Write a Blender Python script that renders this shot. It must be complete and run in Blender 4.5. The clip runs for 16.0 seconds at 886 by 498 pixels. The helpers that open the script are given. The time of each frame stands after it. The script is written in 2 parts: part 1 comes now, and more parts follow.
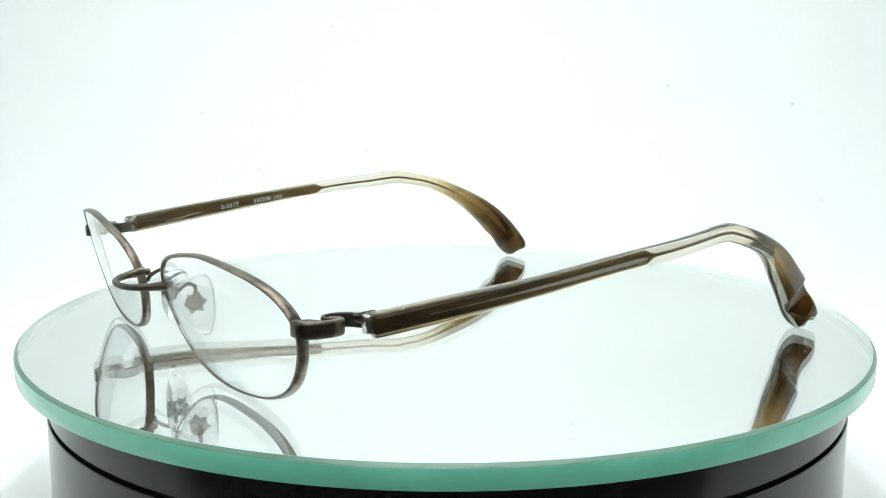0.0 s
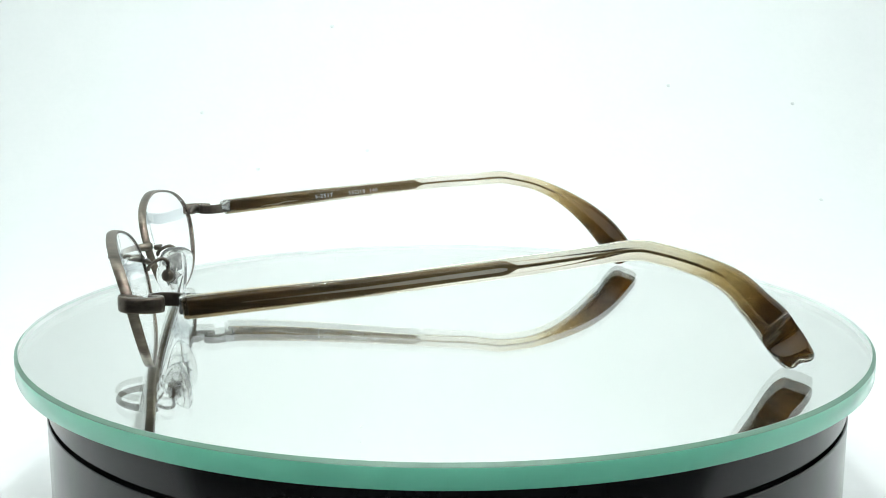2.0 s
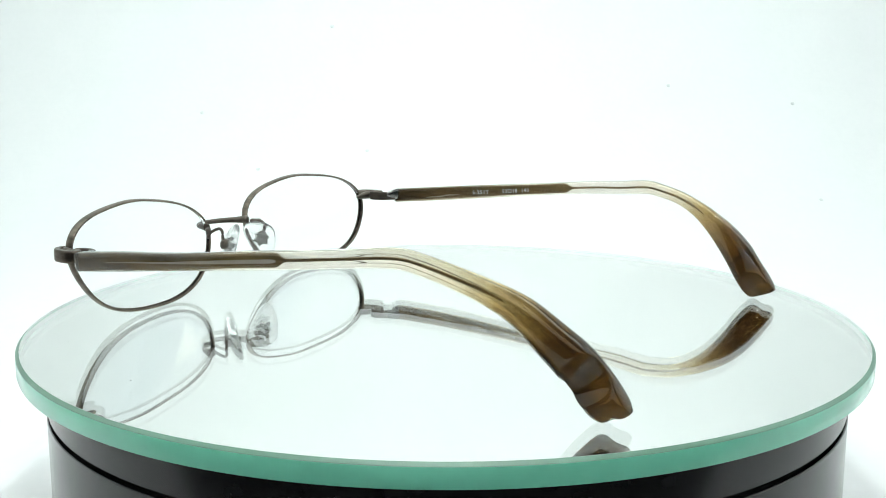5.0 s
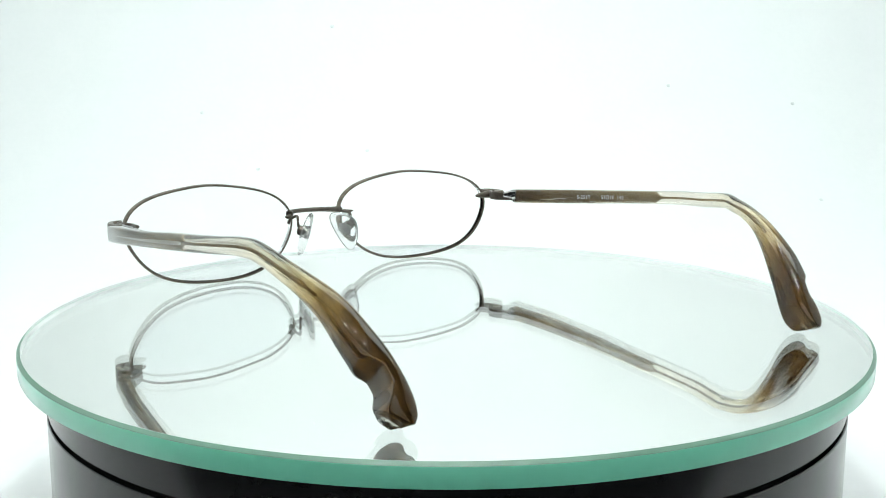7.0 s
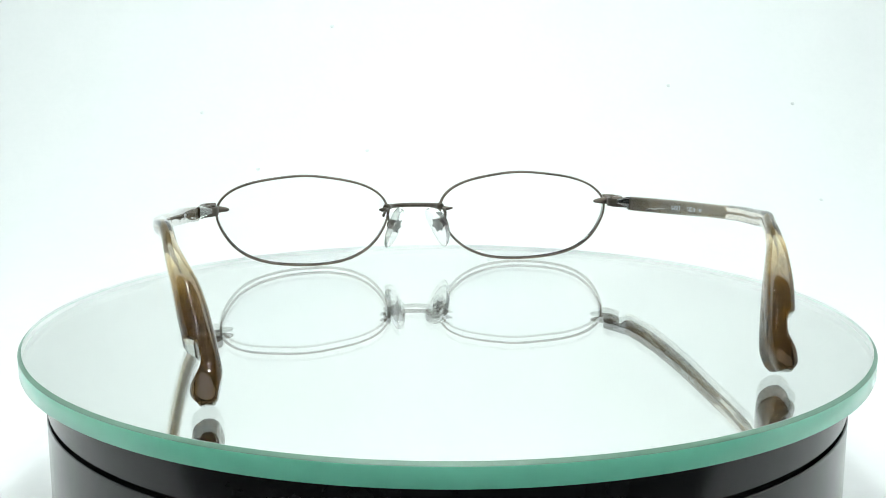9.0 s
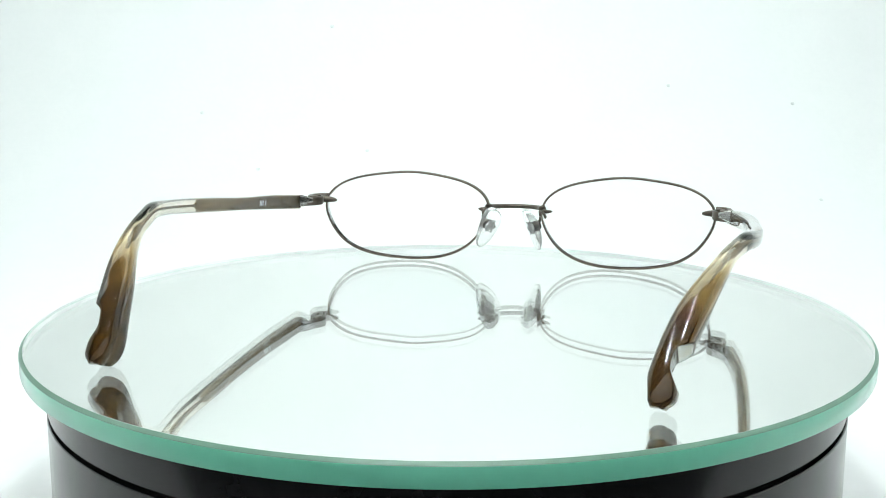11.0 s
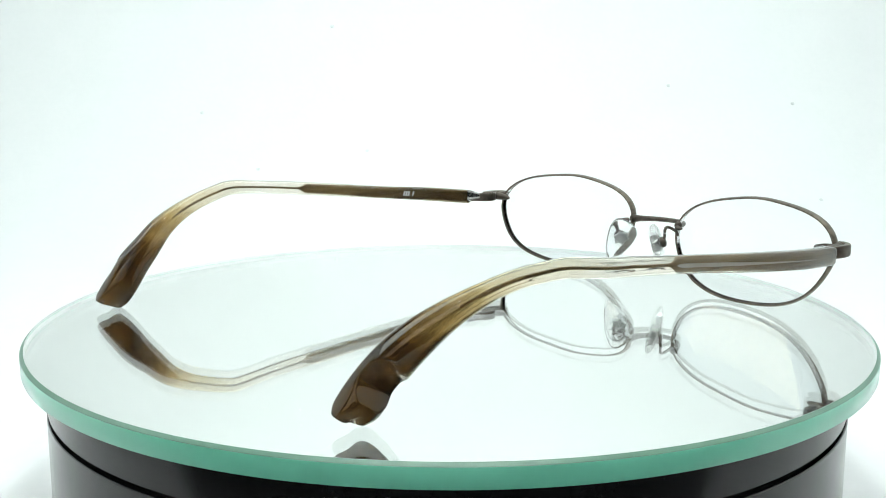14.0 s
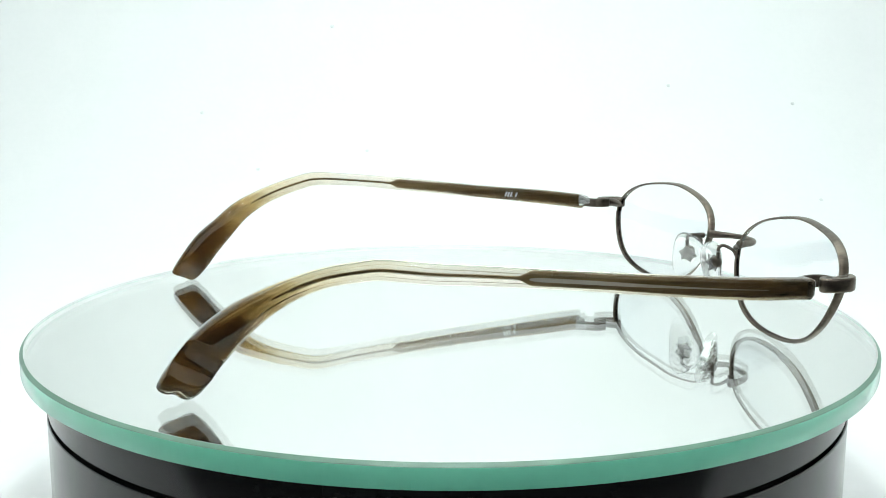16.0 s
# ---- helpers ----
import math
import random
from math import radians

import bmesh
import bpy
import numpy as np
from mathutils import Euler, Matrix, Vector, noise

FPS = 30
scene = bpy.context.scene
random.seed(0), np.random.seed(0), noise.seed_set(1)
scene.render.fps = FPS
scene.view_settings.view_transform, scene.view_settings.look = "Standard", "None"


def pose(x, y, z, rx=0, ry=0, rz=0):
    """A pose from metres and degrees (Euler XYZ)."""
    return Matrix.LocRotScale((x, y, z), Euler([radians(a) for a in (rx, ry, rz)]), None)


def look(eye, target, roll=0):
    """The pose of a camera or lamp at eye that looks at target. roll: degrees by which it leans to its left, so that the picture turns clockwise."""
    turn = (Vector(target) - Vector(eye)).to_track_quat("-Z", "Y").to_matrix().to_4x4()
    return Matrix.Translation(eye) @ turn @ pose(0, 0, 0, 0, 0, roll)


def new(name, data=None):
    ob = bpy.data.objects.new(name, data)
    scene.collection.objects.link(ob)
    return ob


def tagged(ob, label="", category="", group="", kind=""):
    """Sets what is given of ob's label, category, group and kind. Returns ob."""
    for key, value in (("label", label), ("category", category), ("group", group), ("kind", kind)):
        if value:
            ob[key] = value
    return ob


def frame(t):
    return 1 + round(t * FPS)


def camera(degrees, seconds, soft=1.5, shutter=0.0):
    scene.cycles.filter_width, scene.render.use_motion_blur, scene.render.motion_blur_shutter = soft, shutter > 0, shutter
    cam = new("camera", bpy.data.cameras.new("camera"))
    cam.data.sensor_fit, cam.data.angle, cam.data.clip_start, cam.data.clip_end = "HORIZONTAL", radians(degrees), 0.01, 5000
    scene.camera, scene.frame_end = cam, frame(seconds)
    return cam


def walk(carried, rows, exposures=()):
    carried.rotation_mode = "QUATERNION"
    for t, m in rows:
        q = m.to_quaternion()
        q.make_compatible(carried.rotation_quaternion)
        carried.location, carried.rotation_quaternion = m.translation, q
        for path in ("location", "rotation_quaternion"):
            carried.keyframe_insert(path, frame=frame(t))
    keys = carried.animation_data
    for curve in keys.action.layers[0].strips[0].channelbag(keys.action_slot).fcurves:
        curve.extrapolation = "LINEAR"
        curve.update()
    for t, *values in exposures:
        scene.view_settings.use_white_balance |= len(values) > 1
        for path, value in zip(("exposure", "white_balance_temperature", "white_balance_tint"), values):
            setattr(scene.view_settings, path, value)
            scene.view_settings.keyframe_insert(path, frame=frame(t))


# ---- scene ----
cam = camera(44.82, 16.0, 0.95)
EYE = Vector((0.0, -0.26537, 0.06403))
VIEW = look(EYE, EYE + Vector((-0.003858, 0.98423, -0.17685)), 0.076)
walk(cam, [(0.0, VIEW), (16.0, VIEW)])

# ---- world and light: a white photo box with LED strips and an added fill panel under its roof ----
world = bpy.data.worlds.new("dim_room")
scene.world = world
world.use_nodes = True
world.node_tree.nodes["Background"].inputs[0].default_value = (0.85, 1.0, 0.98, 1)
world.node_tree.nodes["Background"].inputs[1].default_value = 0.03
PANEL = 2.44     # added fill panel's glow
LED = 850.0      # LED chips' glow
TINT = (0.85, 1.0, 0.96)


# ---- materials ----
def material(name):
    m = bpy.data.materials.new(name)
    m.use_nodes = True
    return m, m.node_tree.nodes, m.node_tree.links, m.node_tree.nodes["Principled BSDF"]


def ramp(nodes, stops, kind="LINEAR"):
    r = nodes.new("ShaderNodeValToRGB")
    r.color_ramp.interpolation = kind
    while len(r.color_ramp.elements) < len(stops):
        r.color_ramp.elements.new(0.5)
    for e, (p, c) in zip(r.color_ramp.elements, stops):
        e.position, e.color = p, (*c, 1)
    return r


def grainy(name, dark, light, rough, metal=0.0, scale=400.0, bump=0.0, stretch=(1, 1, 1), spread=0.08):
    """A plain surface with two scales of variation in colour and gloss."""
    m, nodes, links, bsdf = material(name)
    co = nodes.new("ShaderNodeTexCoord")
    mp = nodes.new("ShaderNodeMapping")
    mp.inputs["Scale"].default_value = stretch
    links.new(co.outputs["Object"], mp.inputs[0])
    fine, wide = nodes.new("ShaderNodeTexNoise"), nodes.new("ShaderNodeTexNoise")
    fine.inputs["Scale"].default_value, wide.inputs["Scale"].default_value = scale, scale / 9
    fine.inputs["Detail"].default_value = 6
    for n in (fine, wide):
        links.new(mp.outputs[0], n.inputs["Vector"])
    mix = nodes.new("ShaderNodeMath")
    mix.operation = "MULTIPLY_ADD"
    mix.inputs[1].default_value = 0.5
    half = nodes.new("ShaderNodeMath")
    half.operation = "MULTIPLY"
    half.inputs[1].default_value = 0.5
    links.new(wide.outputs[0], half.inputs[0])
    links.new(fine.outputs[0], mix.inputs[0])
    links.new(half.outputs[0], mix.inputs[2])
    r = ramp(nodes, [(0.3, dark), (0.7, light)])
    links.new(mix.outputs[0], r.inputs[0])
    links.new(r.outputs[0], bsdf.inputs["Base Color"])
    rr = nodes.new("ShaderNodeMapRange")
    rr.inputs["From Min"].default_value, rr.inputs["From Max"].default_value = 0.3, 0.7
    rr.inputs["To Min"].default_value, rr.inputs["To Max"].default_value = rough - spread, rough + spread
    links.new(mix.outputs[0], rr.inputs[0])
    links.new(rr.outputs[0], bsdf.inputs["Roughness"])
    bsdf.inputs["Metallic"].default_value = metal
    if bump:
        b = nodes.new("ShaderNodeBump")
        b.inputs["Strength"].default_value, b.inputs["Distance"].default_value = bump, 0.0002
        links.new(fine.outputs[0], b.inputs["Height"])
        links.new(b.outputs[0], bsdf.inputs["Normal"])
    return m


def clear(name, colour, rough=0.0, ior=1.5):
    m, nodes, links, bsdf = material(name)
    bsdf.inputs["Base Color"].default_value = (*colour, 1)
    bsdf.inputs["Roughness"].default_value = rough
    bsdf.inputs["IOR"].default_value = ior
    bsdf.inputs["Transmission Weight"].default_value = 1.0
    return m


def glowing(name, colour, strength):
    m, nodes, links, bsdf = material(name)
    bsdf.inputs["Base Color"].default_value = (0.8, 0.8, 0.8, 1)
    bsdf.inputs["Emission Color"].default_value = (*colour, 1)
    bsdf.inputs["Emission Strength"].default_value = strength
    return m


def acetate_material():
    """Cellulose acetate: brown at the hinge, colourless amber in the middle, dark honey at the ear end."""
    m, nodes, links, bsdf = material("acetate")
    co = nodes.new("ShaderNodeTexCoord")
    mp = nodes.new("ShaderNodeMapping")
    mp.inputs["Scale"].default_value = (260, 26, 260)
    links.new(co.outputs["Object"], mp.inputs[0])
    streak = nodes.new("ShaderNodeTexNoise")
    streak.inputs["Scale"].default_value, streak.inputs["Detail"].default_value = 1.0, 4
    links.new(mp.outputs[0], streak.inputs["Vector"])
    sep = nodes.new("ShaderNodeSeparateXYZ")
    links.new(co.outputs["Object"], sep.inputs[0])
    add = nodes.new("ShaderNodeMath")          # distance behind the front, wavered by the streaks
    add.operation = "MULTIPLY_ADD"
    add.inputs[1].default_value = 0.02
    links.new(streak.outputs[0], add.inputs[0])
    links.new(sep.outputs[1], add.inputs[2])
    rng = nodes.new("ShaderNodeMapRange")
    rng.inputs["From Min"].default_value, rng.inputs["From Max"].default_value = 0.010, 0.155
    links.new(add.outputs[0], rng.inputs[0])
    r = ramp(nodes, [(0.03, (0.18, 0.12, 0.062)), (0.17, (0.40, 0.30, 0.175)), (0.42, (0.82, 0.75, 0.65)),
                     (0.60, (0.85, 0.79, 0.71)), (0.70, (0.80, 0.71, 0.56)), (0.76, (0.68, 0.56, 0.36)), (0.80, (0.50, 0.34, 0.13)),
                     (0.838, (0.20, 0.11, 0.03)), (0.865, (0.09, 0.041, 0.009)), (0.905, (0.034, 0.015, 0.003)), (0.925, (0.105, 0.048, 0.008)),
                     (1.0, (0.05, 0.022, 0.004))])
    links.new(rng.outputs[0], r.inputs[0])
    links.new(r.outputs[0], bsdf.inputs["Base Color"])
    cloudy = ramp(nodes, [(0.0, (0.10, 0.10, 0.10)), (0.35, (0.02, 0.02, 0.02)), (0.66, (0.01, 0.01, 0.01))])
    links.new(rng.outputs[0], cloudy.inputs[0])
    links.new(cloudy.outputs[0], bsdf.inputs["Roughness"])
    passes = ramp(nodes, [(0.0, (0.9, 0.9, 0.9)), (0.35, (1, 1, 1)), (0.75, (1, 1, 1)), (0.84, (0.72, 0.72, 0.72))])
    links.new(rng.outputs[0], passes.inputs[0])
    links.new(passes.outputs[0], bsdf.inputs["Transmission Weight"])
    bsdf.inputs["IOR"].default_value = 1.3
    bsdf.inputs["Coat Weight"].default_value = 0.6
    bsdf.inputs["Coat Roughness"].default_value = 0.008
    return m


BRONZE = grainy("antique_bronze", (0.066, 0.053, 0.042), (0.25, 0.206, 0.166), 0.36, 1.0, 900, 0.15, (1, 0.35, 1))
DARK_BRONZE = grainy("dark_bronze", (0.065, 0.053, 0.044), (0.17, 0.145, 0.12), 0.4, 1.0, 900, 0.15)
CORE = grainy("core_metal", (0.04, 0.028, 0.014), (0.34, 0.25, 0.13), 0.32, 0.45, 900, 0.1, (1, 0.03, 1))
SILVER = grainy("hinge_silver", (0.62, 0.60, 0.57), (0.8, 0.78, 0.75), 0.22, 1.0, 600)
ACETATE = acetate_material()
LENS_GLASS = clear("lens_plastic", (0.985, 0.99, 0.995), 0.0, 1.5)
film = LENS_GLASS.node_tree.nodes["Principled BSDF"].inputs     # anti-reflection coating
film["Thin Film Thickness"].default_value, film["Thin Film IOR"].default_value = 112.0, 1.3
PAD_PLASTIC = clear("pad_plastic", (0.985, 0.99, 0.985), 0.04, 1.24)
PAD_PLASTIC.node_tree.nodes["Principled BSDF"].inputs["Transmission Weight"].default_value = 0.9
PAD_METAL = grainy("pad_metal", (0.30, 0.29, 0.28), (0.55, 0.54, 0.53), 0.12, 1.0, 900)
PRINT_GLEAM = grainy("pale_print_gleam", (0.58, 0.58, 0.56), (0.70, 0.70, 0.68), 0.5)
PLATE_GLASS = clear("plate_glass", (0.975, 1.0, 0.98), 0.0, 1.5)
MIRROR = grainy("silvering", (0.99, 0.99, 0.985), (0.995, 0.995, 0.99), 0.0, 1.0, 60, 0, (1, 1, 1), 0.0)
EDGE_GREEN = grainy("ground_green_edge", (0.25, 0.86, 0.61), (0.28, 0.92, 0.66), 0.36, 0.0, 300)
LINING = grainy("pale_lining", (0.80, 0.83, 0.83), (0.86, 0.88, 0.88), 0.6, 0.0, 300)
BEVEL_GREEN = grainy("ground_bevel", (0.115, 0.235, 0.17), (0.145, 0.28, 0.205), 0.35, 0.0, 300)
BLACK = grainy("black_lacquer", (0.010, 0.010, 0.010), (0.018, 0.018, 0.019), 0.17, 0.0, 200, 0.02, (1, 1, 1), 0.03)
BLACK.node_tree.nodes["Principled BSDF"].inputs["IOR"].default_value = 1.5
SEAM = grainy("seam_black", (0.004, 0.004, 0.004), (0.008, 0.008, 0.008), 0.6)
mixer = EDGE_GREEN.node_tree.nodes.new("ShaderNodeMixShader")     # light also passes through the glass edge
polish = EDGE_GREEN.node_tree.nodes["Principled BSDF"].inputs
polish["Coat Weight"].default_value, polish["Coat Roughness"].default_value = 1.0, 0.12
leak = EDGE_GREEN.node_tree.nodes.new("ShaderNodeBsdfTranslucent")
leak.inputs[0].default_value = (0.58, 0.86, 0.76, 1)
mixer.inputs[0].default_value = 0.06
EDGE_GREEN.node_tree.links.new(EDGE_GREEN.node_tree.nodes["Principled BSDF"].outputs[0], mixer.inputs[1])
EDGE_GREEN.node_tree.links.new(leak.outputs[0], mixer.inputs[2])
EDGE_GREEN.node_tree.links.new(mixer.outputs[0], EDGE_GREEN.node_tree.nodes["Material Output"].inputs[0])
PAPER = grainy("white_paper", (0.83, 0.84, 0.84), (0.86, 0.865, 0.865), 0.75, 0.0, 300, 0.05)
CLOTH = grainy("grey_cloth", (0.22, 0.22, 0.22), (0.28, 0.28, 0.28), 0.85, 0.0, 500, 0.1)
TABLE_WOOD = grainy("table_laminate", (0.018, 0.018, 0.019), (0.030, 0.030, 0.031), 0.5, 0.0, 40)
CASE = grainy("strip_case", (0.70, 0.71, 0.71), (0.78, 0.79, 0.79), 0.4)
GLOW = glowing("fill_glow", TINT, PANEL)
CHIP = glowing("led_chip", (0.95, 1.0, 1.0), LED)
DUST = grainy("grey_dust", (0.70, 0.72, 0.72), (0.78, 0.80, 0.79), 0.9, 0.0, 2000)
MM = 0.001


# ---- mesh helpers ----
def part(name, bm, mat, parent=None, label="", smooth=True, crease=38):
    bmesh.ops.recalc_face_normals(bm, faces=bm.faces)
    me = bpy.data.meshes.new(name)
    bm.to_mesh(me)
    bm.free()
    me.materials.append(mat)
    if smooth:
        me.polygons.foreach_set("use_smooth", [True] * len(me.polygons))
        me.set_sharp_from_angle(angle=radians(crease))
    ob = new(name, me)
    if parent:
        ob.parent = parent
    if label:
        tagged(ob, label)
    return ob


def rings(bm, loops, closed=False, caps=True):
    """Skin a row of equal loops of points into a tube."""
    vs = [[bm.verts.new(p) for p in loop] for loop in loops]
    n = len(vs[0])
    pairs = list(zip(vs, vs[1:])) + ([(vs[-1], vs[0])] if closed else [])
    for a, b in pairs:
        for k in range(n):
            bm.faces.new((a[k], a[(k + 1) % n], b[(k + 1) % n], b[k]))
    if caps and not closed:
        bm.faces.new(vs[0])
        bm.faces.new(vs[-1])
    return bm


def oval(ha, hb, power, n):
    """A superellipse section."""
    out = []
    for k in range(n):
        c, s = math.cos(2 * math.pi * k / n), math.sin(2 * math.pi * k / n)
        out.append((math.copysign(abs(c) ** (2 / power), c) * ha, math.copysign(abs(s) ** (2 / power), s) * hb))
    return out


def glide(knots, n):
    """A smooth curve through knots (Catmull-Rom by chord length), n steps, any width."""
    k = np.array(knots, float)
    d = np.concatenate([[0], np.cumsum(np.linalg.norm(np.diff(k[:, :min(3, k.shape[1])], axis=0), axis=1))])
    m = np.gradient(k, d, axis=0)
    out = []
    for s in np.linspace(0, d[-1], n):
        i = min(max(np.searchsorted(d, s) - 1, 0), len(d) - 2)
        h = d[i + 1] - d[i]
        t = (s - d[i]) / h
        out.append((2 * t**3 - 3 * t**2 + 1) * k[i] + (t**3 - 2 * t**2 + t) * h * m[i]
                   + (-2 * t**3 + 3 * t**2) * k[i + 1] + (t**3 - t**2) * h * m[i + 1])
    return np.array(out)


def wire(bm, knots, steps=40, sides=12, flat=1.0):
    """A round wire along knots (x, y, z, radius) in mm, its ends rounded."""
    c = glide(knots, steps)
    tan = np.gradient(c[:, :3], axis=0)
    loops, up = [], Vector((0, 0, 1))
    for i, row in enumerate(c):
        t = Vector(tan[i]).normalized()
        side = t.cross(up)
        side = side.normalized() if side.length > 0.05 else Vector((1, 0, 0))
        top = side.cross(t).normalized()
        end = min(i, steps - 1 - i)
        r = row[3] * (0.55 if end == 0 else 0.88 if end == 1 else 1)
        loops.append([(Vector(row[:3]) + side * a + top * b) * MM for a, b in oval(r, r * flat, 2, sides)])
    return rings(bm, loops)


def band(bm, knots, z0, z1, half, steps=48):
    """A flat metal band on edge: plan path (x, y), from z0 to z1, rounded edges."""
    c = glide(knots, steps)
    tan = np.gradient(c, axis=0)
    loops = []
    for i in range(steps):
        t = np.array([tan[i][0], tan[i][1]])
        t = t / np.linalg.norm(t)
        nrm = np.array([t[1], -t[0]])
        end = min(i, steps - 1 - i)
        k = 0.6 if end == 0 else 0.9 if end == 1 else 1
        loops.append([Vector((c[i][0] + nrm[0] * a, c[i][1] + nrm[1] * a, (z0 + z1) / 2 + b)) * MM
                      for a, b in oval(half * k, (z1 - z0) / 2 * (0.9 + 0.1 * k), 5, 16)])
    return rings(bm, loops)


def lathe(bm, profile, n=128, centre=(0, 0)):
    """Turn a closed profile (radius, z) in mm round the z axis."""
    loops = [[Vector((centre[0] + r * math.cos(a), centre[1] + r * math.sin(a), z)) * MM for r, z in profile]
             for a in [2 * math.pi * k / n for k in range(n)]]
    return rings(bm, loops, closed=True)


def disc(bm, r, z, n=192, centre=(0, 0)):
    bm.faces.new([bm.verts.new(Vector((centre[0] + r * math.cos(2 * math.pi * k / n),
                                       centre[1] + r * math.sin(2 * math.pi * k / n), z)) * MM) for k in range(n)])
    return bm


def box(bm, x0, x1, y0, y1, z0, z1, bevel=0.0):
    made = bmesh.ops.create_cube(bm, size=1.0, matrix=Matrix.Translation(((x0 + x1) / 2, (y0 + y1) / 2, (z0 + z1) / 2))
                                 @ Matrix.Diagonal((x1 - x0, y1 - y0, z1 - z0, 1)))
    if bevel:
        edges = list({e for v in made["verts"] for e in v.link_edges})
        bmesh.ops.bevel(bm, geom=edges, offset=bevel, segments=2, profile=0.5, affect="EDGES")
    return bm


# ---- the photo box and the room round it ----
HALF, BACK, FRONT, FLOOR, ROOF = 0.68, 0.56, -0.45, -0.052, 0.56
SIDE = -0.22       # where the side boards begin


def backdrop_sheet():
    bm = bmesh.new()
    line = [(-0.115, FLOOR), (0.1, FLOOR), (0.30, FLOOR)]
    R = BACK - 0.30
    line += [(0.30 + R * math.sin(a), FLOOR + R - R * math.cos(a)) for a in [math.pi / 2 * k / 24 for k in range(1, 25)]]
    line += [(BACK, ROOF - 0.004)]
    rows = [[bm.verts.new((x, y, z)) for x in (-HALF + 0.002, HALF - 0.002)] for y, z in line]
    for a, b in zip(rows, rows[1:]):
        bm.faces.new((a[0], a[1], b[1], b[0]))
    ob = part("backdrop", bm, PAPER)
    solid = ob.modifiers.new("thickness", "SOLIDIFY")
    solid.thickness, solid.offset = 0.0006, -1
    return tagged(ob, "seamless white paper sweep behind the turntable", "backdrop", kind="structure")


backdrop_sheet()
for name, b in (("wall_west", (-HALF - 0.006, -HALF, SIDE, BACK + 0.006, FLOOR - 0.006, ROOF)),
                ("wall_east", (HALF, HALF + 0.006, SIDE, BACK + 0.006, FLOOR - 0.006, ROOF)),
                ("wall_north", (-HALF, HALF, BACK + 0.002, BACK + 0.008, FLOOR - 0.006, ROOF)),
                # white board added above the camera to bounce light onto front faces
                ("bounce_south", (-HALF, HALF, FRONT - 0.012, FRONT - 0.006, 0.15, ROOF)),
                # roof out of view, kept grey so the temples reflect it dark
                ("ceiling", (-HALF - 0.006, HALF + 0.006, FRONT, BACK + 0.008, ROOF + 0.001, ROOF + 0.007))):
    dim = name == "ceiling"
    tagged(part(name, box(bmesh.new(), *b), CLOTH if dim else PAPER, smooth=False),
           "grey cloth roof of the photo box, out of view" if dim else "white board of the photo box, out of view", "wall", kind="structure")
tagged(part("table_top", box(bmesh.new(), -0.80, 0.80, -0.60, 0.64, -0.085, -0.0585, 0.003), TABLE_WOOD),
       "black laminate table under the photo box", "table", kind="structure")


# glowing panel added as fill light; no such lamp is known here
def fill_panel(x0, x1, y0, y1):
    base = new("fill_panel")
    base.location = (0, 0, ROOF)
    tagged(base, "added white fill panel under the box roof, out of view", "lamp")
    part("fill_face", box(bmesh.new(), x0, x1, y0, y1, -0.008, -0.005), GLOW, base, "glowing white face of the added fill panel", False)
    bm = bmesh.new()
    for b in ((x0 - 0.01, x0 - 0.001, y0 - 0.01, y1 + 0.01), (x1 + 0.001, x1 + 0.01, y0 - 0.01, y1 + 0.01),
              (x0 - 0.001, x1 + 0.001, y0 - 0.01, y0 - 0.001), (x0 - 0.001, x1 + 0.001, y1 + 0.001, y1 + 0.01)):
        box(bm, *b, -0.010, -0.0)
    part("frame", bm, CASE, base, "white frame", False)


def led_strip(m, n):
    base = new("led_strip")
    base.matrix_world = m
    tagged(base, "slim white strip of small bright LED chips", "lamp", "strips in the photo box")
    half = n * 0.011
    part("rail", box(bmesh.new(), -half, half, -0.006, 0.006, 0, 0.006, 0.001), CASE, base)
    chip = None
    for k in range(n):
        if chip is None:
            chip = part("led", box(bmesh.new(), -0.0022, 0.0022, -0.0022, 0.0022, 0.0062, 0.0074), CHIP, base, "bright LED chip", False)
            ob = chip
        else:
            ob = new("led", chip.data)
            ob.parent = base
        ob.location = ((k + 0.5) * 0.022 - half, 0, 0)


fill_panel(-0.66, 0.66, 0.10, 0.41)
for x in (-0.09, 0.09):
    led_strip(pose(x, -0.165, ROOF + 0.001, 180, 0, 90), 24)


# ---- turntable ----
turntable = tagged(new("turntable"), "glossy black motor turntable drum with a fine seam", "turntable")
turntable.location = (0, 0, FLOOR)
Z0 = -FLOOR * 1000
part("base", lathe(bmesh.new(), [(20, Z0 - 52), (95.0, Z0 - 52), (96.4, Z0 - 50.5), (96.4, Z0 - 15.9), (96.2, Z0 - 15.7), (20, Z0 - 15.7)]),
     BLACK, turntable)
# recessed gap between base and platter, coloured near-black
part("seam", lathe(bmesh.new(), [(20, Z0 - 15.7), (94.6, Z0 - 15.7), (94.6, Z0 - 14.9), (20, Z0 - 14.9)]), SEAM, turntable, "dark seam ring")
platter = part("platter", lathe(bmesh.new(), [(20, Z0 - 14.9), (95.8, Z0 - 14.9), (96.2, Z0 - 14.4), (96.2, Z0 - 7.2), (94.6, Z0 - 5.2), (20, Z0 - 5.2)]),
               BLACK, turntable)


# ---- round mirror plate ----
PR, THICK, BEVEL, ECC = 101.85, 4.69, 0.8, (-0.58, -0.09)
plate = tagged(new("mirror_plate"), "round green-edged mirror glass plate lying on the turntable", "mirror")
n = 192


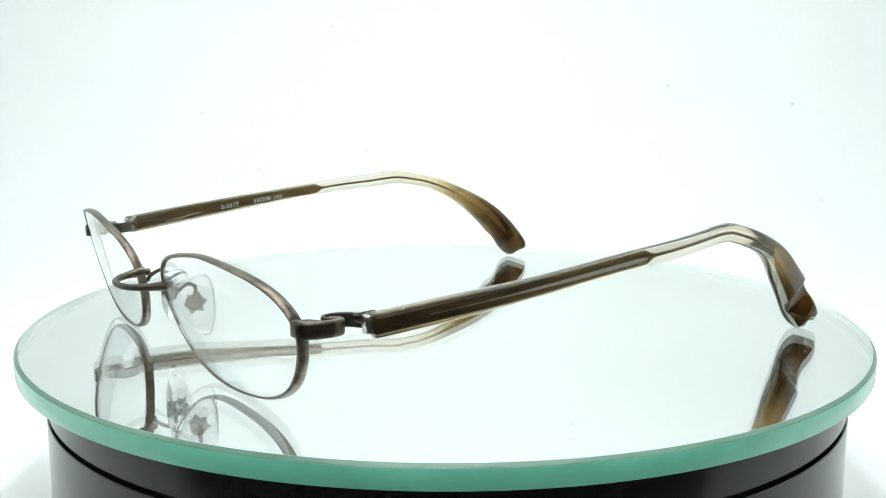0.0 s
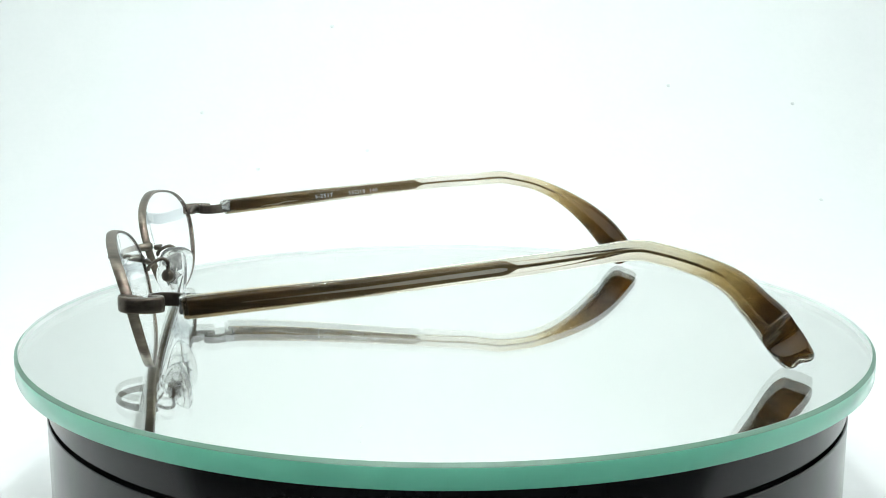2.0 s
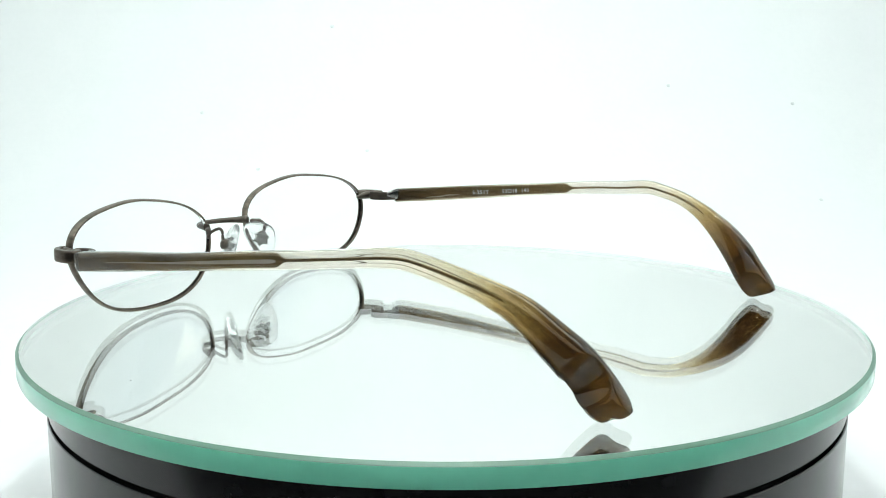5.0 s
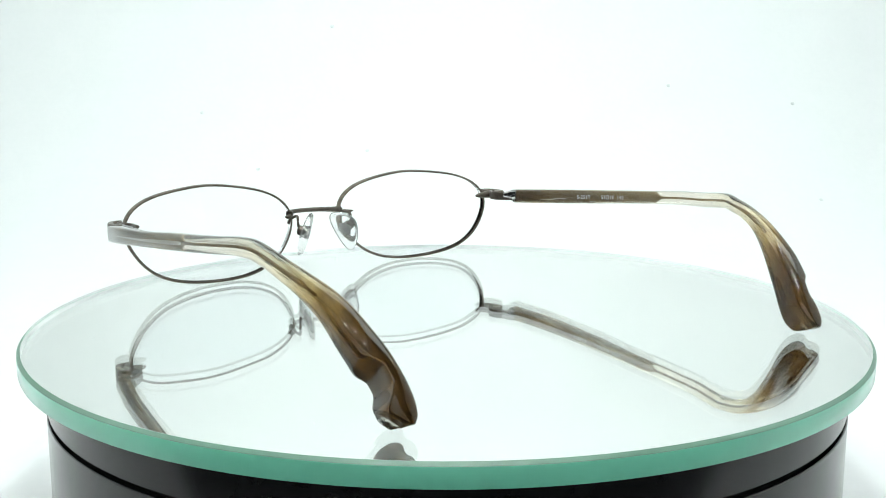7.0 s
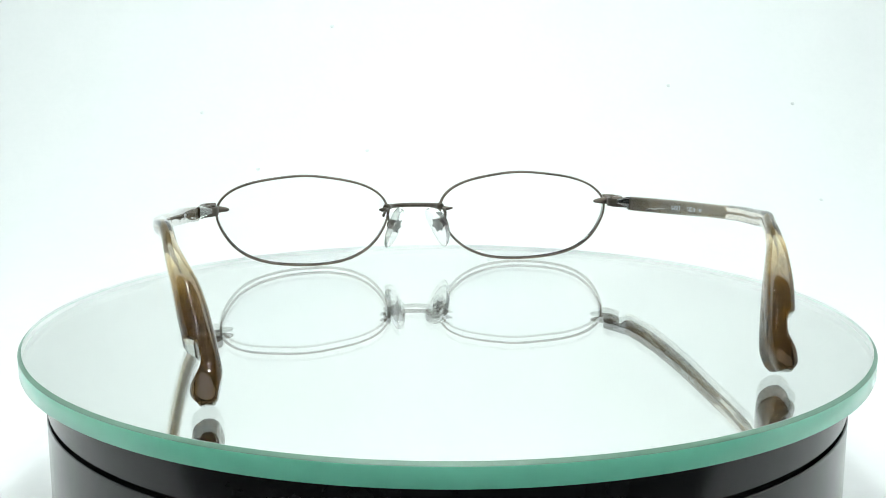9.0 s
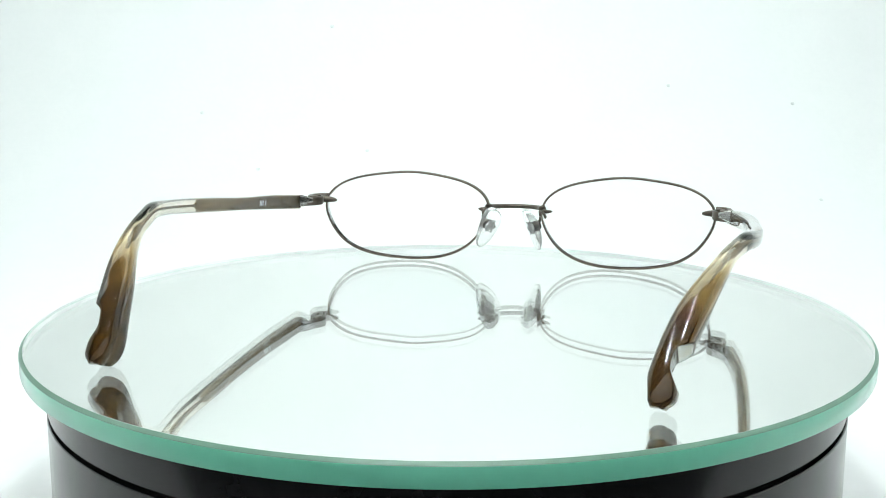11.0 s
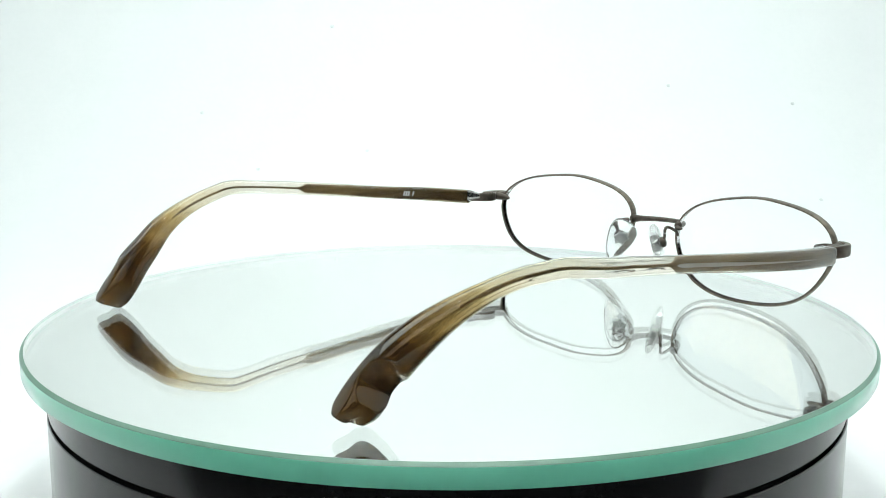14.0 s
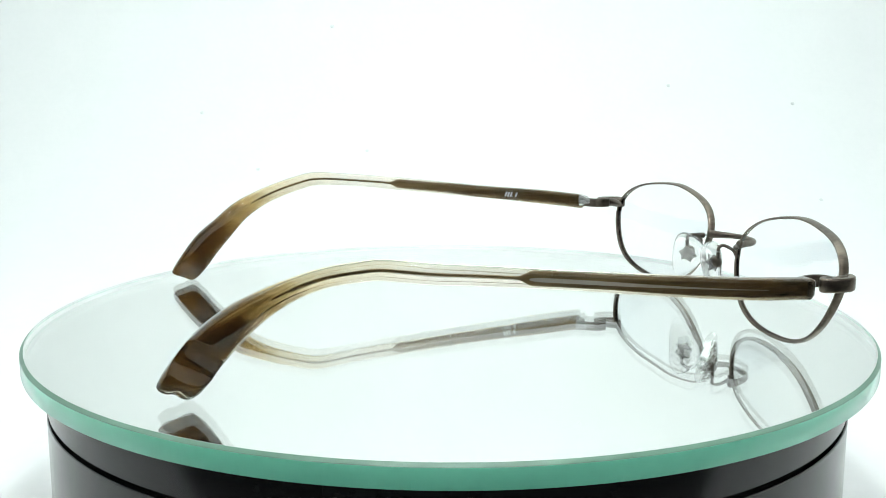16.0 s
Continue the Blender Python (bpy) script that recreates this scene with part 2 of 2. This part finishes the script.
def turned(profile):
    """Rings of the plate at (radius, z) in mm."""
    return [[Vector((ECC[0] + r * math.cos(2 * math.pi * k / n), ECC[1] + r * math.sin(2 * math.pi * k / n), z)) * MM for k in range(n)]
            for r, z in profile]


glass = part("glass", rings(bmesh.new(), turned(((PR - 0.4, -THICK), (PR - BEVEL, 0.0)))), PLATE_GLASS, plate, "clear plate glass")
glass.visible_shadow = False
cut = bmesh.new()                     # the edge closes the glass at its sides
cut.from_mesh(glass.data)
bmesh.ops.delete(cut, geom=[f for f in cut.faces if abs(f.normal.z) < 0.9], context="FACES_ONLY")
cut.to_mesh(glass.data)
cut.free()
part("silvering", disc(bmesh.new(), PR - 0.6, -THICK + 0.12, n, ECC), MIRROR, plate, "silvered mirror back", False)
part("edge", rings(bmesh.new(), turned(((PR - 0.02, -BEVEL * 0.85), (PR, -BEVEL), (PR, -THICK + 0.35), (PR - 0.1, -THICK + 0.1), (PR - 0.36, -THICK))),
                   caps=False), EDGE_GREEN, plate, "sea-green ground edge")
# added pale lining: backdrop light through the far edge, put into its colour
part("lining", rings(bmesh.new(), turned(((PR - BEVEL - 0.08, -0.02), (PR - BEVEL + 0.1, -0.35), (PR - 0.3, -BEVEL - 0.15), (PR - 0.3, -THICK + 0.25))), caps=False), LINING, plate,
     "pale lining added for light through the far edge")
part("bevel", rings(bmesh.new(), turned(((PR - BEVEL, -0.004), (PR - BEVEL + 0.06, -0.02), (PR - 0.02, -BEVEL * 0.85))), caps=False), BEVEL_GREEN, plate,
     "grey-green ground bevel")


# ---- eyeglasses ----
# own axes: x to the side with the maker's mark, y towards the ear ends, z up, in mm
glasses = tagged(new("eyeglasses"), "open bronze metal eyeglasses with clear brown acetate temples on a mirror", "eyeglasses")
FIT = Matrix(((0.29096, 0.95674, 0, -0.068049), (-0.95674, 0.29096, 0, -0.017067), (0, 0, 1, 0.00015), (0, 0, 0, 1)))
SHIFT = 0.6
COS, SIN = (-0.2773, 1.9606, 0.0305, -0.0389, -0.1051), (-3.4941, 0.5158, 0.6545, 0.0262, 0.5091)


def outline(phi):
    """The lens shape in its own plane: outwards and up from its centre."""
    r = 24.4484 + sum(c * math.cos((i + 1) * phi) + s * math.sin((i + 1) * phi) for i, (c, s) in enumerate(zip(COS, SIN)))
    return r * math.cos(phi), r * math.sin(phi) * 0.6


def on_front(a, b, side, depth=0.0):
    """A point of the lens surface, which is curved, leans and wraps; depth is towards the face."""
    return Vector((SHIFT + side * (35.19 + a), -3.82 + 0.0035 * (a * a + b * b) + 0.0986 * a - 0.2427 * b + side * 0.14 + depth, 15.62 + b))


def rim(side):
    n = 160
    loops = []
    for k in range(n):
        phi = 2 * math.pi * k / n
        a, b = outline(phi)
        a1, b1 = outline(phi + 0.01)
        ta, tb = a1 - a, b1 - b
        ln = math.hypot(ta, tb)
        na, nb = tb / ln, -ta / ln
        wide = 0.95 + 0.15 * max(0, math.sin(phi) * 0.5 + math.cos(phi) * 0.6)
        thick = 0.33
        sec = [(-wide, -thick * 0.7), (-wide, thick * 0.5), (-wide * 0.65, thick), (0, thick * 1.25), (wide * 0.65, thick), (wide, thick * 0.5),
               (wide, -thick * 0.7), (wide * 0.3, -thick), (0, -thick * 0.5), (-wide * 0.3, -thick)]
        loops.append([on_front(a + na * q, b + nb * q, side, d) * MM for d, q in sec])
    return rings(bmesh.new(), loops, closed=True)


def lens(side):
    bm = bmesh.new()
    n, m = 96, 10
    for depth in (-0.75, 0.75):
        rows = [[bm.verts.new(on_front(*(c * j / m * 0.988 for c in outline(2 * math.pi * k / n)), side, depth) * MM) for k in range(n)]
                for j in range(1, m + 1)]
        mid = bm.verts.new(on_front(0, 0, side, depth) * MM)
        for k in range(n):
            bm.faces.new((mid, rows[0][k], rows[0][(k + 1) % n]))
        for a, b in zip(rows, rows[1:]):
            for k in range(n):
                bm.faces.new((a[k], a[(k + 1) % n], b[(k + 1) % n], b[k]))
        edge = rows[-1] if depth < 0 else edge + rows[-1]
    for k in range(n):
        bm.faces.new((edge[k], edge[(k + 1) % n], edge[n + (k + 1) % n], edge[n + k]))
    return bm


for side in (1, -1):
    part("rim", rim(side), BRONZE, glasses, "brushed bronze metal rim")
    part("lens", lens(side), LENS_GLASS, glasses, "clear lens")

part("bridge", wire(bmesh.new(), [(SHIFT + x, y, z, r) for x, y, z, r in (
    (8.8, -3.2, 16.7, 1.4), (8.1, -5.6, 16.5, 1.0), (6.2, -9.3, 16.3, 0.75), (3.2, -11.4, 16.2, 0.7), (0, -11.9, 16.2, 0.68),
    (-3.2, -11.4, 16.2, 0.7), (-6.2, -9.3, 16.3, 0.75), (-8.1, -5.6, 16.5, 1.0), (-8.8, -3.2, 16.7, 1.4))], 64), DARK_BRONZE, glasses,
     "dark bronze bridge bowed forwards")


def nose_pad(side):
    # clear oval pad, long axis leaning outwards at the foot
    axis = Vector((side * 0.37, 0.06, -0.93)).normalized()
    face = Vector((side * -0.80, 0.50, -0.25))
    face = (face - axis * face.dot(axis)).normalized()
    across = axis.cross(face)
    mid = Vector((SHIFT + side * 7.2, 3.0, 11.2))
    bm = bmesh.new()
    loops = []
    for j in range(13):
        t = -1 + 2 * j / 12
        k = max(0.12, (1 - abs(t) ** 2.6) ** 0.5)
        loops.append([(mid + face * (t * 1.5 + 0.25 * (p / 6) ** 2) + axis * p * (1 + 0.06 * q) + across * q * (1.0 - 0.05 * p)) * MM for p, q in oval(6.3 * k, 4.0 * k, 2.5, 28)])
    pad = part("nose_pad", rings(bm, loops), PAD_PLASTIC, glasses, "clear soft nose pad")
    # star-shaped metal insert in the pad
    bm = bmesh.new()
    loops = []
    for h, outer, inner in ((-0.3, 2.3, 1.7), (0.1, 2.5, 1.8), (0.35, 2.1, 1.5), (0.45, 1.1, 1.1), (0.9, 0.95, 0.95), (1.0, 0.6, 0.6), (0.7, 0.4, 0.4)):
        loops.append([(mid - axis * 0.8 + face * (h + (0.45 if k % 2 and h < 0.4 else 0)) + (axis * math.cos(a) + across * math.sin(a)) * (outer if k % 2 else inner)) * MM
                      for k, a in [(k, 2 * math.pi * k / 12) for k in range(12)]])
    part("insert", rings(bm, loops), PAD_METAL, pad, "star-shaped metal insert", False)
    s = mid - axis * 0.8
    back = s - face * 2.6
    part("screw", wire(bmesh.new(), [(*(s - face * 0.2), 1.1), (*(s - face * 0.9), 1.45), (*(s - face * 2.0), 1.5), (*back, 1.3)], 12), DARK_BRONZE, pad, "dark screw cap")
    part("lug", wire(bmesh.new(), [(SHIFT + side * 9.0, -2.6, 16.2, 0.8), (SHIFT + side * 10.4, -1.9, 16.2, 0.6), (SHIFT + side * (12.2 if side < 0 else 11.4), -1.3, 16.4, 0.25)], 14), DARK_BRONZE, pad,
         "pointed bronze lug behind the lens")
    part("pad_arm", wire(bmesh.new(), [(SHIFT + side * 10.0, -2.2, 14.0, 0.5), (SHIFT + side * 9.7, -1.9, 15.0, 0.45), (SHIFT + side * 9.3, -0.7, 16.0, 0.42), (SHIFT + side * 8.7, 1.2, 16.6, 0.42),
                                       (back.x, back.y + 0.6, 16.0, 0.42), (back.x, back.y + 0.7, 14.2, 0.42), (*(s - face * 1.6), 0.5)], 40, 10),
         DARK_BRONZE, pad, "thin bronze pad arm")


nose_pad(1)
nose_pad(-1)


def end_piece(side):
    def plan(pts):
        return [(SHIFT + side * x, y) for x, y in pts]
    ob = part("end_piece", band(bmesh.new(), plan([(61.4, -0.5), (63.2, -0.3), (64.7, 0.9), (65.4, 3.2), (65.4, 5.4), (64.7, 6.8), (63.7, 6.5), (63.2, 5.2)]),
                                16.8, 19.8, 0.8, 64), BRONZE, glasses, "dark bronze curled end piece")
    part("inner_tip", wire(bmesh.new(), [(SHIFT + side * x, y, z, r) for x, y, z, r in ((57.5, 2.3, 18.0, 0.5), (59.4, 2.4, 18.1, 0.85), (61.6, 2.6, 18.2, 1.15),
                                                                                       (63.4, 3.0, 18.3, 1.3), (64.6, 3.4, 18.3, 1.3))], 20, 14), DARK_BRONZE, ob, "tapered tip behind the lens")
    part("leaf", band(bmesh.new(), plan([(64.3, 5.9), (63.2, 4.7), (61.7, 5.0), (60.9, 7.0), (61.4, 9.2), (62.9, 11.0), (65.0, 12.3)]), 17.1, 19.8, 0.4, 48),
         DARK_BRONZE, ob, "springy hinge leaf")
    part("clasp", wire(bmesh.new(), [(SHIFT + side * 61.9, -0.4, 18.3, 1.2), (SHIFT + side * 63.0, 3.2, 18.3, 1.2)], 8, 12, 1.2), DARK_BRONZE, ob)
    loops = []
    for x, y, h in ((62.6, 10.7, 0.8), (63.4, 11.3, 1.05), (64.3, 11.9, 1.4), (65.2, 12.5, 1.65), (66.0, 13.1, 1.7)):
        loops.append([Vector((SHIFT + side * (x + 0.7 * a), y - 0.7 * a, 18.9 + b)) * MM for a, b in oval(0.55, h, 4, 14)])
    part("hinge_plate", rings(bmesh.new(), loops), PAD_METAL, ob, "grey metal hinge plate")
    part("hinge_block", box(bmesh.new(), *(sorted(((SHIFT + side * 65.6) * MM, (SHIFT + side * 67.6) * MM))), 0.0104, 0.0126, 0.0168, 0.0201, 0.0003),
         SILVER, ob, "silver hinge block")
    part("screw", wire(bmesh.new(), [(SHIFT + side * 65.2, 12.0, 20.5, 0.55), (SHIFT + side * 65.2, 12.0, 16.8, 0.55)], 6), SILVER, ob, "small hinge screw")


end_piece(1)
end_piece(-1)

# temples: side centre line (distance outwards, back, up, half height)
LINE = {1: [(68, 11.4, 18.2, 2.2), (70, 24.8, 19.8, 2.17), (71.5, 45.1, 21.9, 1.86), (72.2, 65.4, 24.2, 1.97), (72.3, 81.2, 25.9, 1.89), (71.3, 89.3, 26.7, 1.88),
       (70.4, 94.2, 27.1, 1.97), (69.6, 98.1, 27, 2.06), (68.9, 101.9, 26.1, 2.1), (68, 107.5, 24.4, 2.17), (66.4, 113.8, 21.9, 2.4), (64.6, 119.6, 18.6, 2.91),
       (63.1, 124.6, 14.1, 3.4), (61.8, 129.4, 9.5, 3.94), (60.8, 133.2, 4.7, 3.94), (60.7, 136, 1.1, 3.6)],
        -1: [(66.2, 11.4, 18.3, 2.2), (68.7, 24.8, 19.4, 2.21), (70.3, 45.1, 21.3, 2.08), (70.5, 65.5, 23.3, 1.86), (70.4, 81.4, 24.7, 1.94), (69.6, 89.6, 25.2, 2.02),
       (68.8, 94.5, 25.7, 2.02), (67.9, 98.4, 25.95, 1.98), (66.5, 102.2, 25.4, 1.92), (64.7, 107.5, 24.3, 1.89), (62.6, 113.6, 21.9, 2.07), (60.2, 119.2, 18.6, 2.66),
       (57.9, 124.3, 14.6, 3.4), (55.8, 128.8, 9.9, 3.94), (54.2, 132.5, 5, 4.08), (53.6, 135.2, 1.4, 3.82)]}


def frames(side, n):
    c = glide(LINE[side], n)
    c[:, 0] *= side
    tan = np.gradient(c[:, :3], axis=0)
    out = []
    for row, t in zip(c, tan):
        t = Vector(t).normalized()
        outwards = Vector((side, 0, 0))
        outwards = (outwards - t * outwards.dot(t)).normalized()
        top = t.cross(outwards) * (-side)
        top = top if top.z > 0 or top.y > 0 else -top
        out.append((Vector(row[:3]), t, outwards, top, row[3]))
    return out


def blend(x, a, b):
    t = min(max((x - a) / (b - a), 0), 1)
    return t * t * (3 - 2 * t)


def temple_body(side):
    n, sides = 260, 36
    loops = []
    fr = frames(side, n)
    for i, (p, t, o, top, h) in enumerate(fr):
        s = i / (n - 1)
        half = 1.75 - 0.25 * blend(s, 0.1, 0.6) + 1.6 * blend(s, 0.68, 0.88)
        power = 4.2 - 1.6 * blend(s, 0.02, 0.55) + 0.6 * blend(s, 0.8, 0.9)
        cut = 2.7 * blend(s, 0.902, 0.93) - 2.6 * blend(s, 0.945, 0.985)     # step on the outer face near the end
        round_end = 1 - 0.45 * max(0, (s - 0.985) / 0.015) ** 2
        ring = []
        for a, b in oval(half * round_end, h * (1 - 0.06 * max(0, (s - 0.985) / 0.015) ** 2), power, sides):
            a = max(min(a, half * round_end - cut + 0.06 * a), -half + 1.3 * blend(s, 0.95, 1.0) + 0.06 * a)
            if i == 0:
                a, b = a * 0.86, b * 0.9
            notch = -(1.4 - 0.5 * a / half) * math.exp(-((b + 0.3) / 1.1) ** 2) * blend(s, 0.965, 1.0) + 0.5 * blend(s, 0.965, 1.0) * (1 - (b / 3.9) ** 4)
            slant = 0.3 * b * blend(s, 0.93, 1.0)      # the end is cut askew
            ring.append((p + o * a + top * b + t * (notch + slant)) * MM)
        loops.append(ring)
    p, t, o, top, h = fr[-1]
    mid = sum((Vector(v) for v in loops[-1]), Vector()) / sides
    for k, ahead in ((0.97, 0.2), (0.9, 0.42), (0.74, 0.58), (0.38, 0.68)):      # rounded off
        loops.append([mid + (v - mid) * k + t * ahead * MM for v in loops[n - 1]])
    return rings(bmesh.new(), loops)


def temple_core(side):
    n = 150
    fr = frames(side, n)
    loops = []
    for i, (p, t, o, top, h) in enumerate(fr):
        y = p.y
        if y < 11.9 or y > 116.5 + (1 if side < 0 else 0):
            continue
        k = 1 - blend(y, 70.5, 73.4)
        hh = (1.55 - 0.35 * blend(y, 30, 60)) * k + 0.28 * (1 - k)
        ww = 0.5 * k + 0.28 * (1 - k)
        if y > 114:
            hh, ww = hh * 0.6, ww * 0.6
        loops.append([(p + o * a + top * b) * MM for a, b in oval(ww, hh, 3.5, 14)])
    return rings(bmesh.new(), loops)


def lettering(text, size, side, y, lift, parent, name="lettering"):
    """Text on the inner face of a temple, read towards the ear end."""
    cu = bpy.data.curves.new(name, "FONT")
    cu.body, cu.size, cu.extrude, cu.resolution_u, cu.space_character, cu.offset = text, size, 0.00002, 2, 1.18, 0.000025
    tmp = bpy.data.objects.new("lettering_curve", cu)
    me = bpy.data.meshes.new_from_object(tmp)
    bpy.data.objects.remove(tmp)
    bpy.data.curves.remove(cu)
    me.materials.clear()
    me.materials.append(PRINT_GLEAM)
    fr = min(frames(side, 300), key=lambda f: abs(f[0].y - y))
    p, t, o, top, h = fr
    m = Matrix((t, top, -o)).transposed().to_4x4()
    m.translation = (p - o * 1.72 + top * lift) * MM
    me.transform(m)
    ob = new(name, me)
    ob.parent = parent
    tagged(ob, "small pale printed letters")
    return ob


for side in (1, -1):
    temple = part("temple", temple_body(side), ACETATE, glasses, "clear acetate temple turning brown at hinge and ear end", True, 85)
    part("core", temple_core(side), CORE, temple, "dark metal core wire")
    # raised pale strip: the core's bright reflection, put into colour
    bm = bmesh.new()
    loops = []
    for p, t, o, top, h in frames(side, 150):
        if 22 < p.y < 71.5:
            w = (0.32 * blend(p.y, 24, 62) + 0.06) * (1 - 0.7 * blend(p.y, 69.5, 71.5))
            loops.append([(p + o * a + top * (b - 0.1)) * MM for a, b in ((0.44, -w), (0.58, -w), (0.58, w), (0.44, w))])
    part("gleam_strip", rings(bm, loops), PRINT_GLEAM, temple, "pale strip along the core for its reflection", False)
    if side < 0:
        bm, loops = bmesh.new(), []
        for p, t, o, top, h in frames(side, 150):
            if 22 < p.y < 34:
                w = 0.2 * math.sin(math.pi * (p.y - 21.5) / 13) ** 0.7
                mid = -1.15 + 0.06 * (p.y - 22) + 0.12 * math.sin(p.y * 1.1)
                loops.append([(p - o * a + top * (mid + b)) * MM for a, b in ((0.5, -w), (0.62, -w), (0.62, w), (0.5, w))])
        part("wear_streak", rings(bm, loops), PRINT_GLEAM, temple, "pale worn streak near the hinge", False)
        lettering("S-251T", 0.0017, side, 39.2, -0.6, temple)
        lettering("53\u25a118  140", 0.0016, side, 49.6, -0.6, temple)
    else:
        # maker's mark: a row of small slanted bars
        p, t, o, top, h = min(frames(side, 300), key=lambda f: abs(f[0].y - 35))
        for k, (w, hh) in enumerate(((0.55, 1.5), (0.55, 1.5), (0.55, 1.5), (0.22, 0.3), (0.55, 1.5))):
            bm = bmesh.new()
            q = p - o * 1.72 - t * (k * 0.82 - 1.6) - top * 0.0
            low = -0.75
            rows = []
            for d in (0, 0.03):
                rows.append([(q - o * d - t * (x + 0.25 * z) + top * z) * MM for x, z in ((0, low), (w, low), (w, low + hh), (0, low + hh))])
            part("mark_bar", rings(bm, rows), PRINT_GLEAM, temple, "small pale bar of the maker's mark" if k == 0 else "", False)


# ---- dust ----
def speck(r, squash):
    bm = bmesh.new()
    bmesh.ops.create_icosphere(bm, subdivisions=2, radius=r)
    for v in bm.verts:
        v.co *= 1 + 0.25 * noise.noise(v.co / r * 1.3)
        v.co.z *= squash
    return bm


for x, y, z, ny, nz in ((-0.0835, 0.5282, 0.085, -0.882, 0.471), (0.1557, 0.5005, 0.0436, -0.773, 0.634), (-0.1247, 0.4408, -0.0097, -0.528, 0.849),
                        (0.2405, 0.49, 0.0316, -0.73, 0.684), (0.2377, 0.4127, -0.0256, -0.413, 0.911), (-0.0538, 0.4567, 0.0013, -0.582, 0.813),
                        (-0.17, 0.4838, 0.025, -0.73, 0.684), (0.1249, 0.5596, 0.1933, -1.0, 0.0)):
    ob = part("dust_speck", speck(0.0014, 0.4), DUST)
    ob.matrix_world = Matrix.Translation((x, y, z)) @ Vector((0, ny, nz)).to_track_quat("Z", "Y").to_matrix().to_4x4()
    tagged(ob, "tiny pale grey dust speck on white paper", "dust", "specks on the backdrop")
for x, y, r in ((-0.0027, -0.0858, 0.00026), (-0.0399, -0.0817, 0.00018), (-0.0065, -0.0634, 0.00016), (-0.0875, 0.0058, 0.0002), (0.052, 0.061, 0.0002),
                (0.031, -0.028, 0.00015), (0.071, -0.049, 0.00018), (-0.03, 0.08, 0.0002)):
    ob = part("dust_grain", speck(r, 0.5), DUST, plate)
    ob.location = (x, y, r * 0.4)


# ---- what turns ----
def spin(t, z=0.0):
    return pose(0, 0, z, 0, 0, 16.811 - 12.5815 * t)


def motions():
    times = [0.5 * k for k in range(33)]
    walk(plate, [(t, spin(t, -0.00045)) for t in times])
    walk(platter, [(t, spin(t)) for t in times])
    walk(glasses, [(t, spin(t) @ FIT) for t in times])


motions()
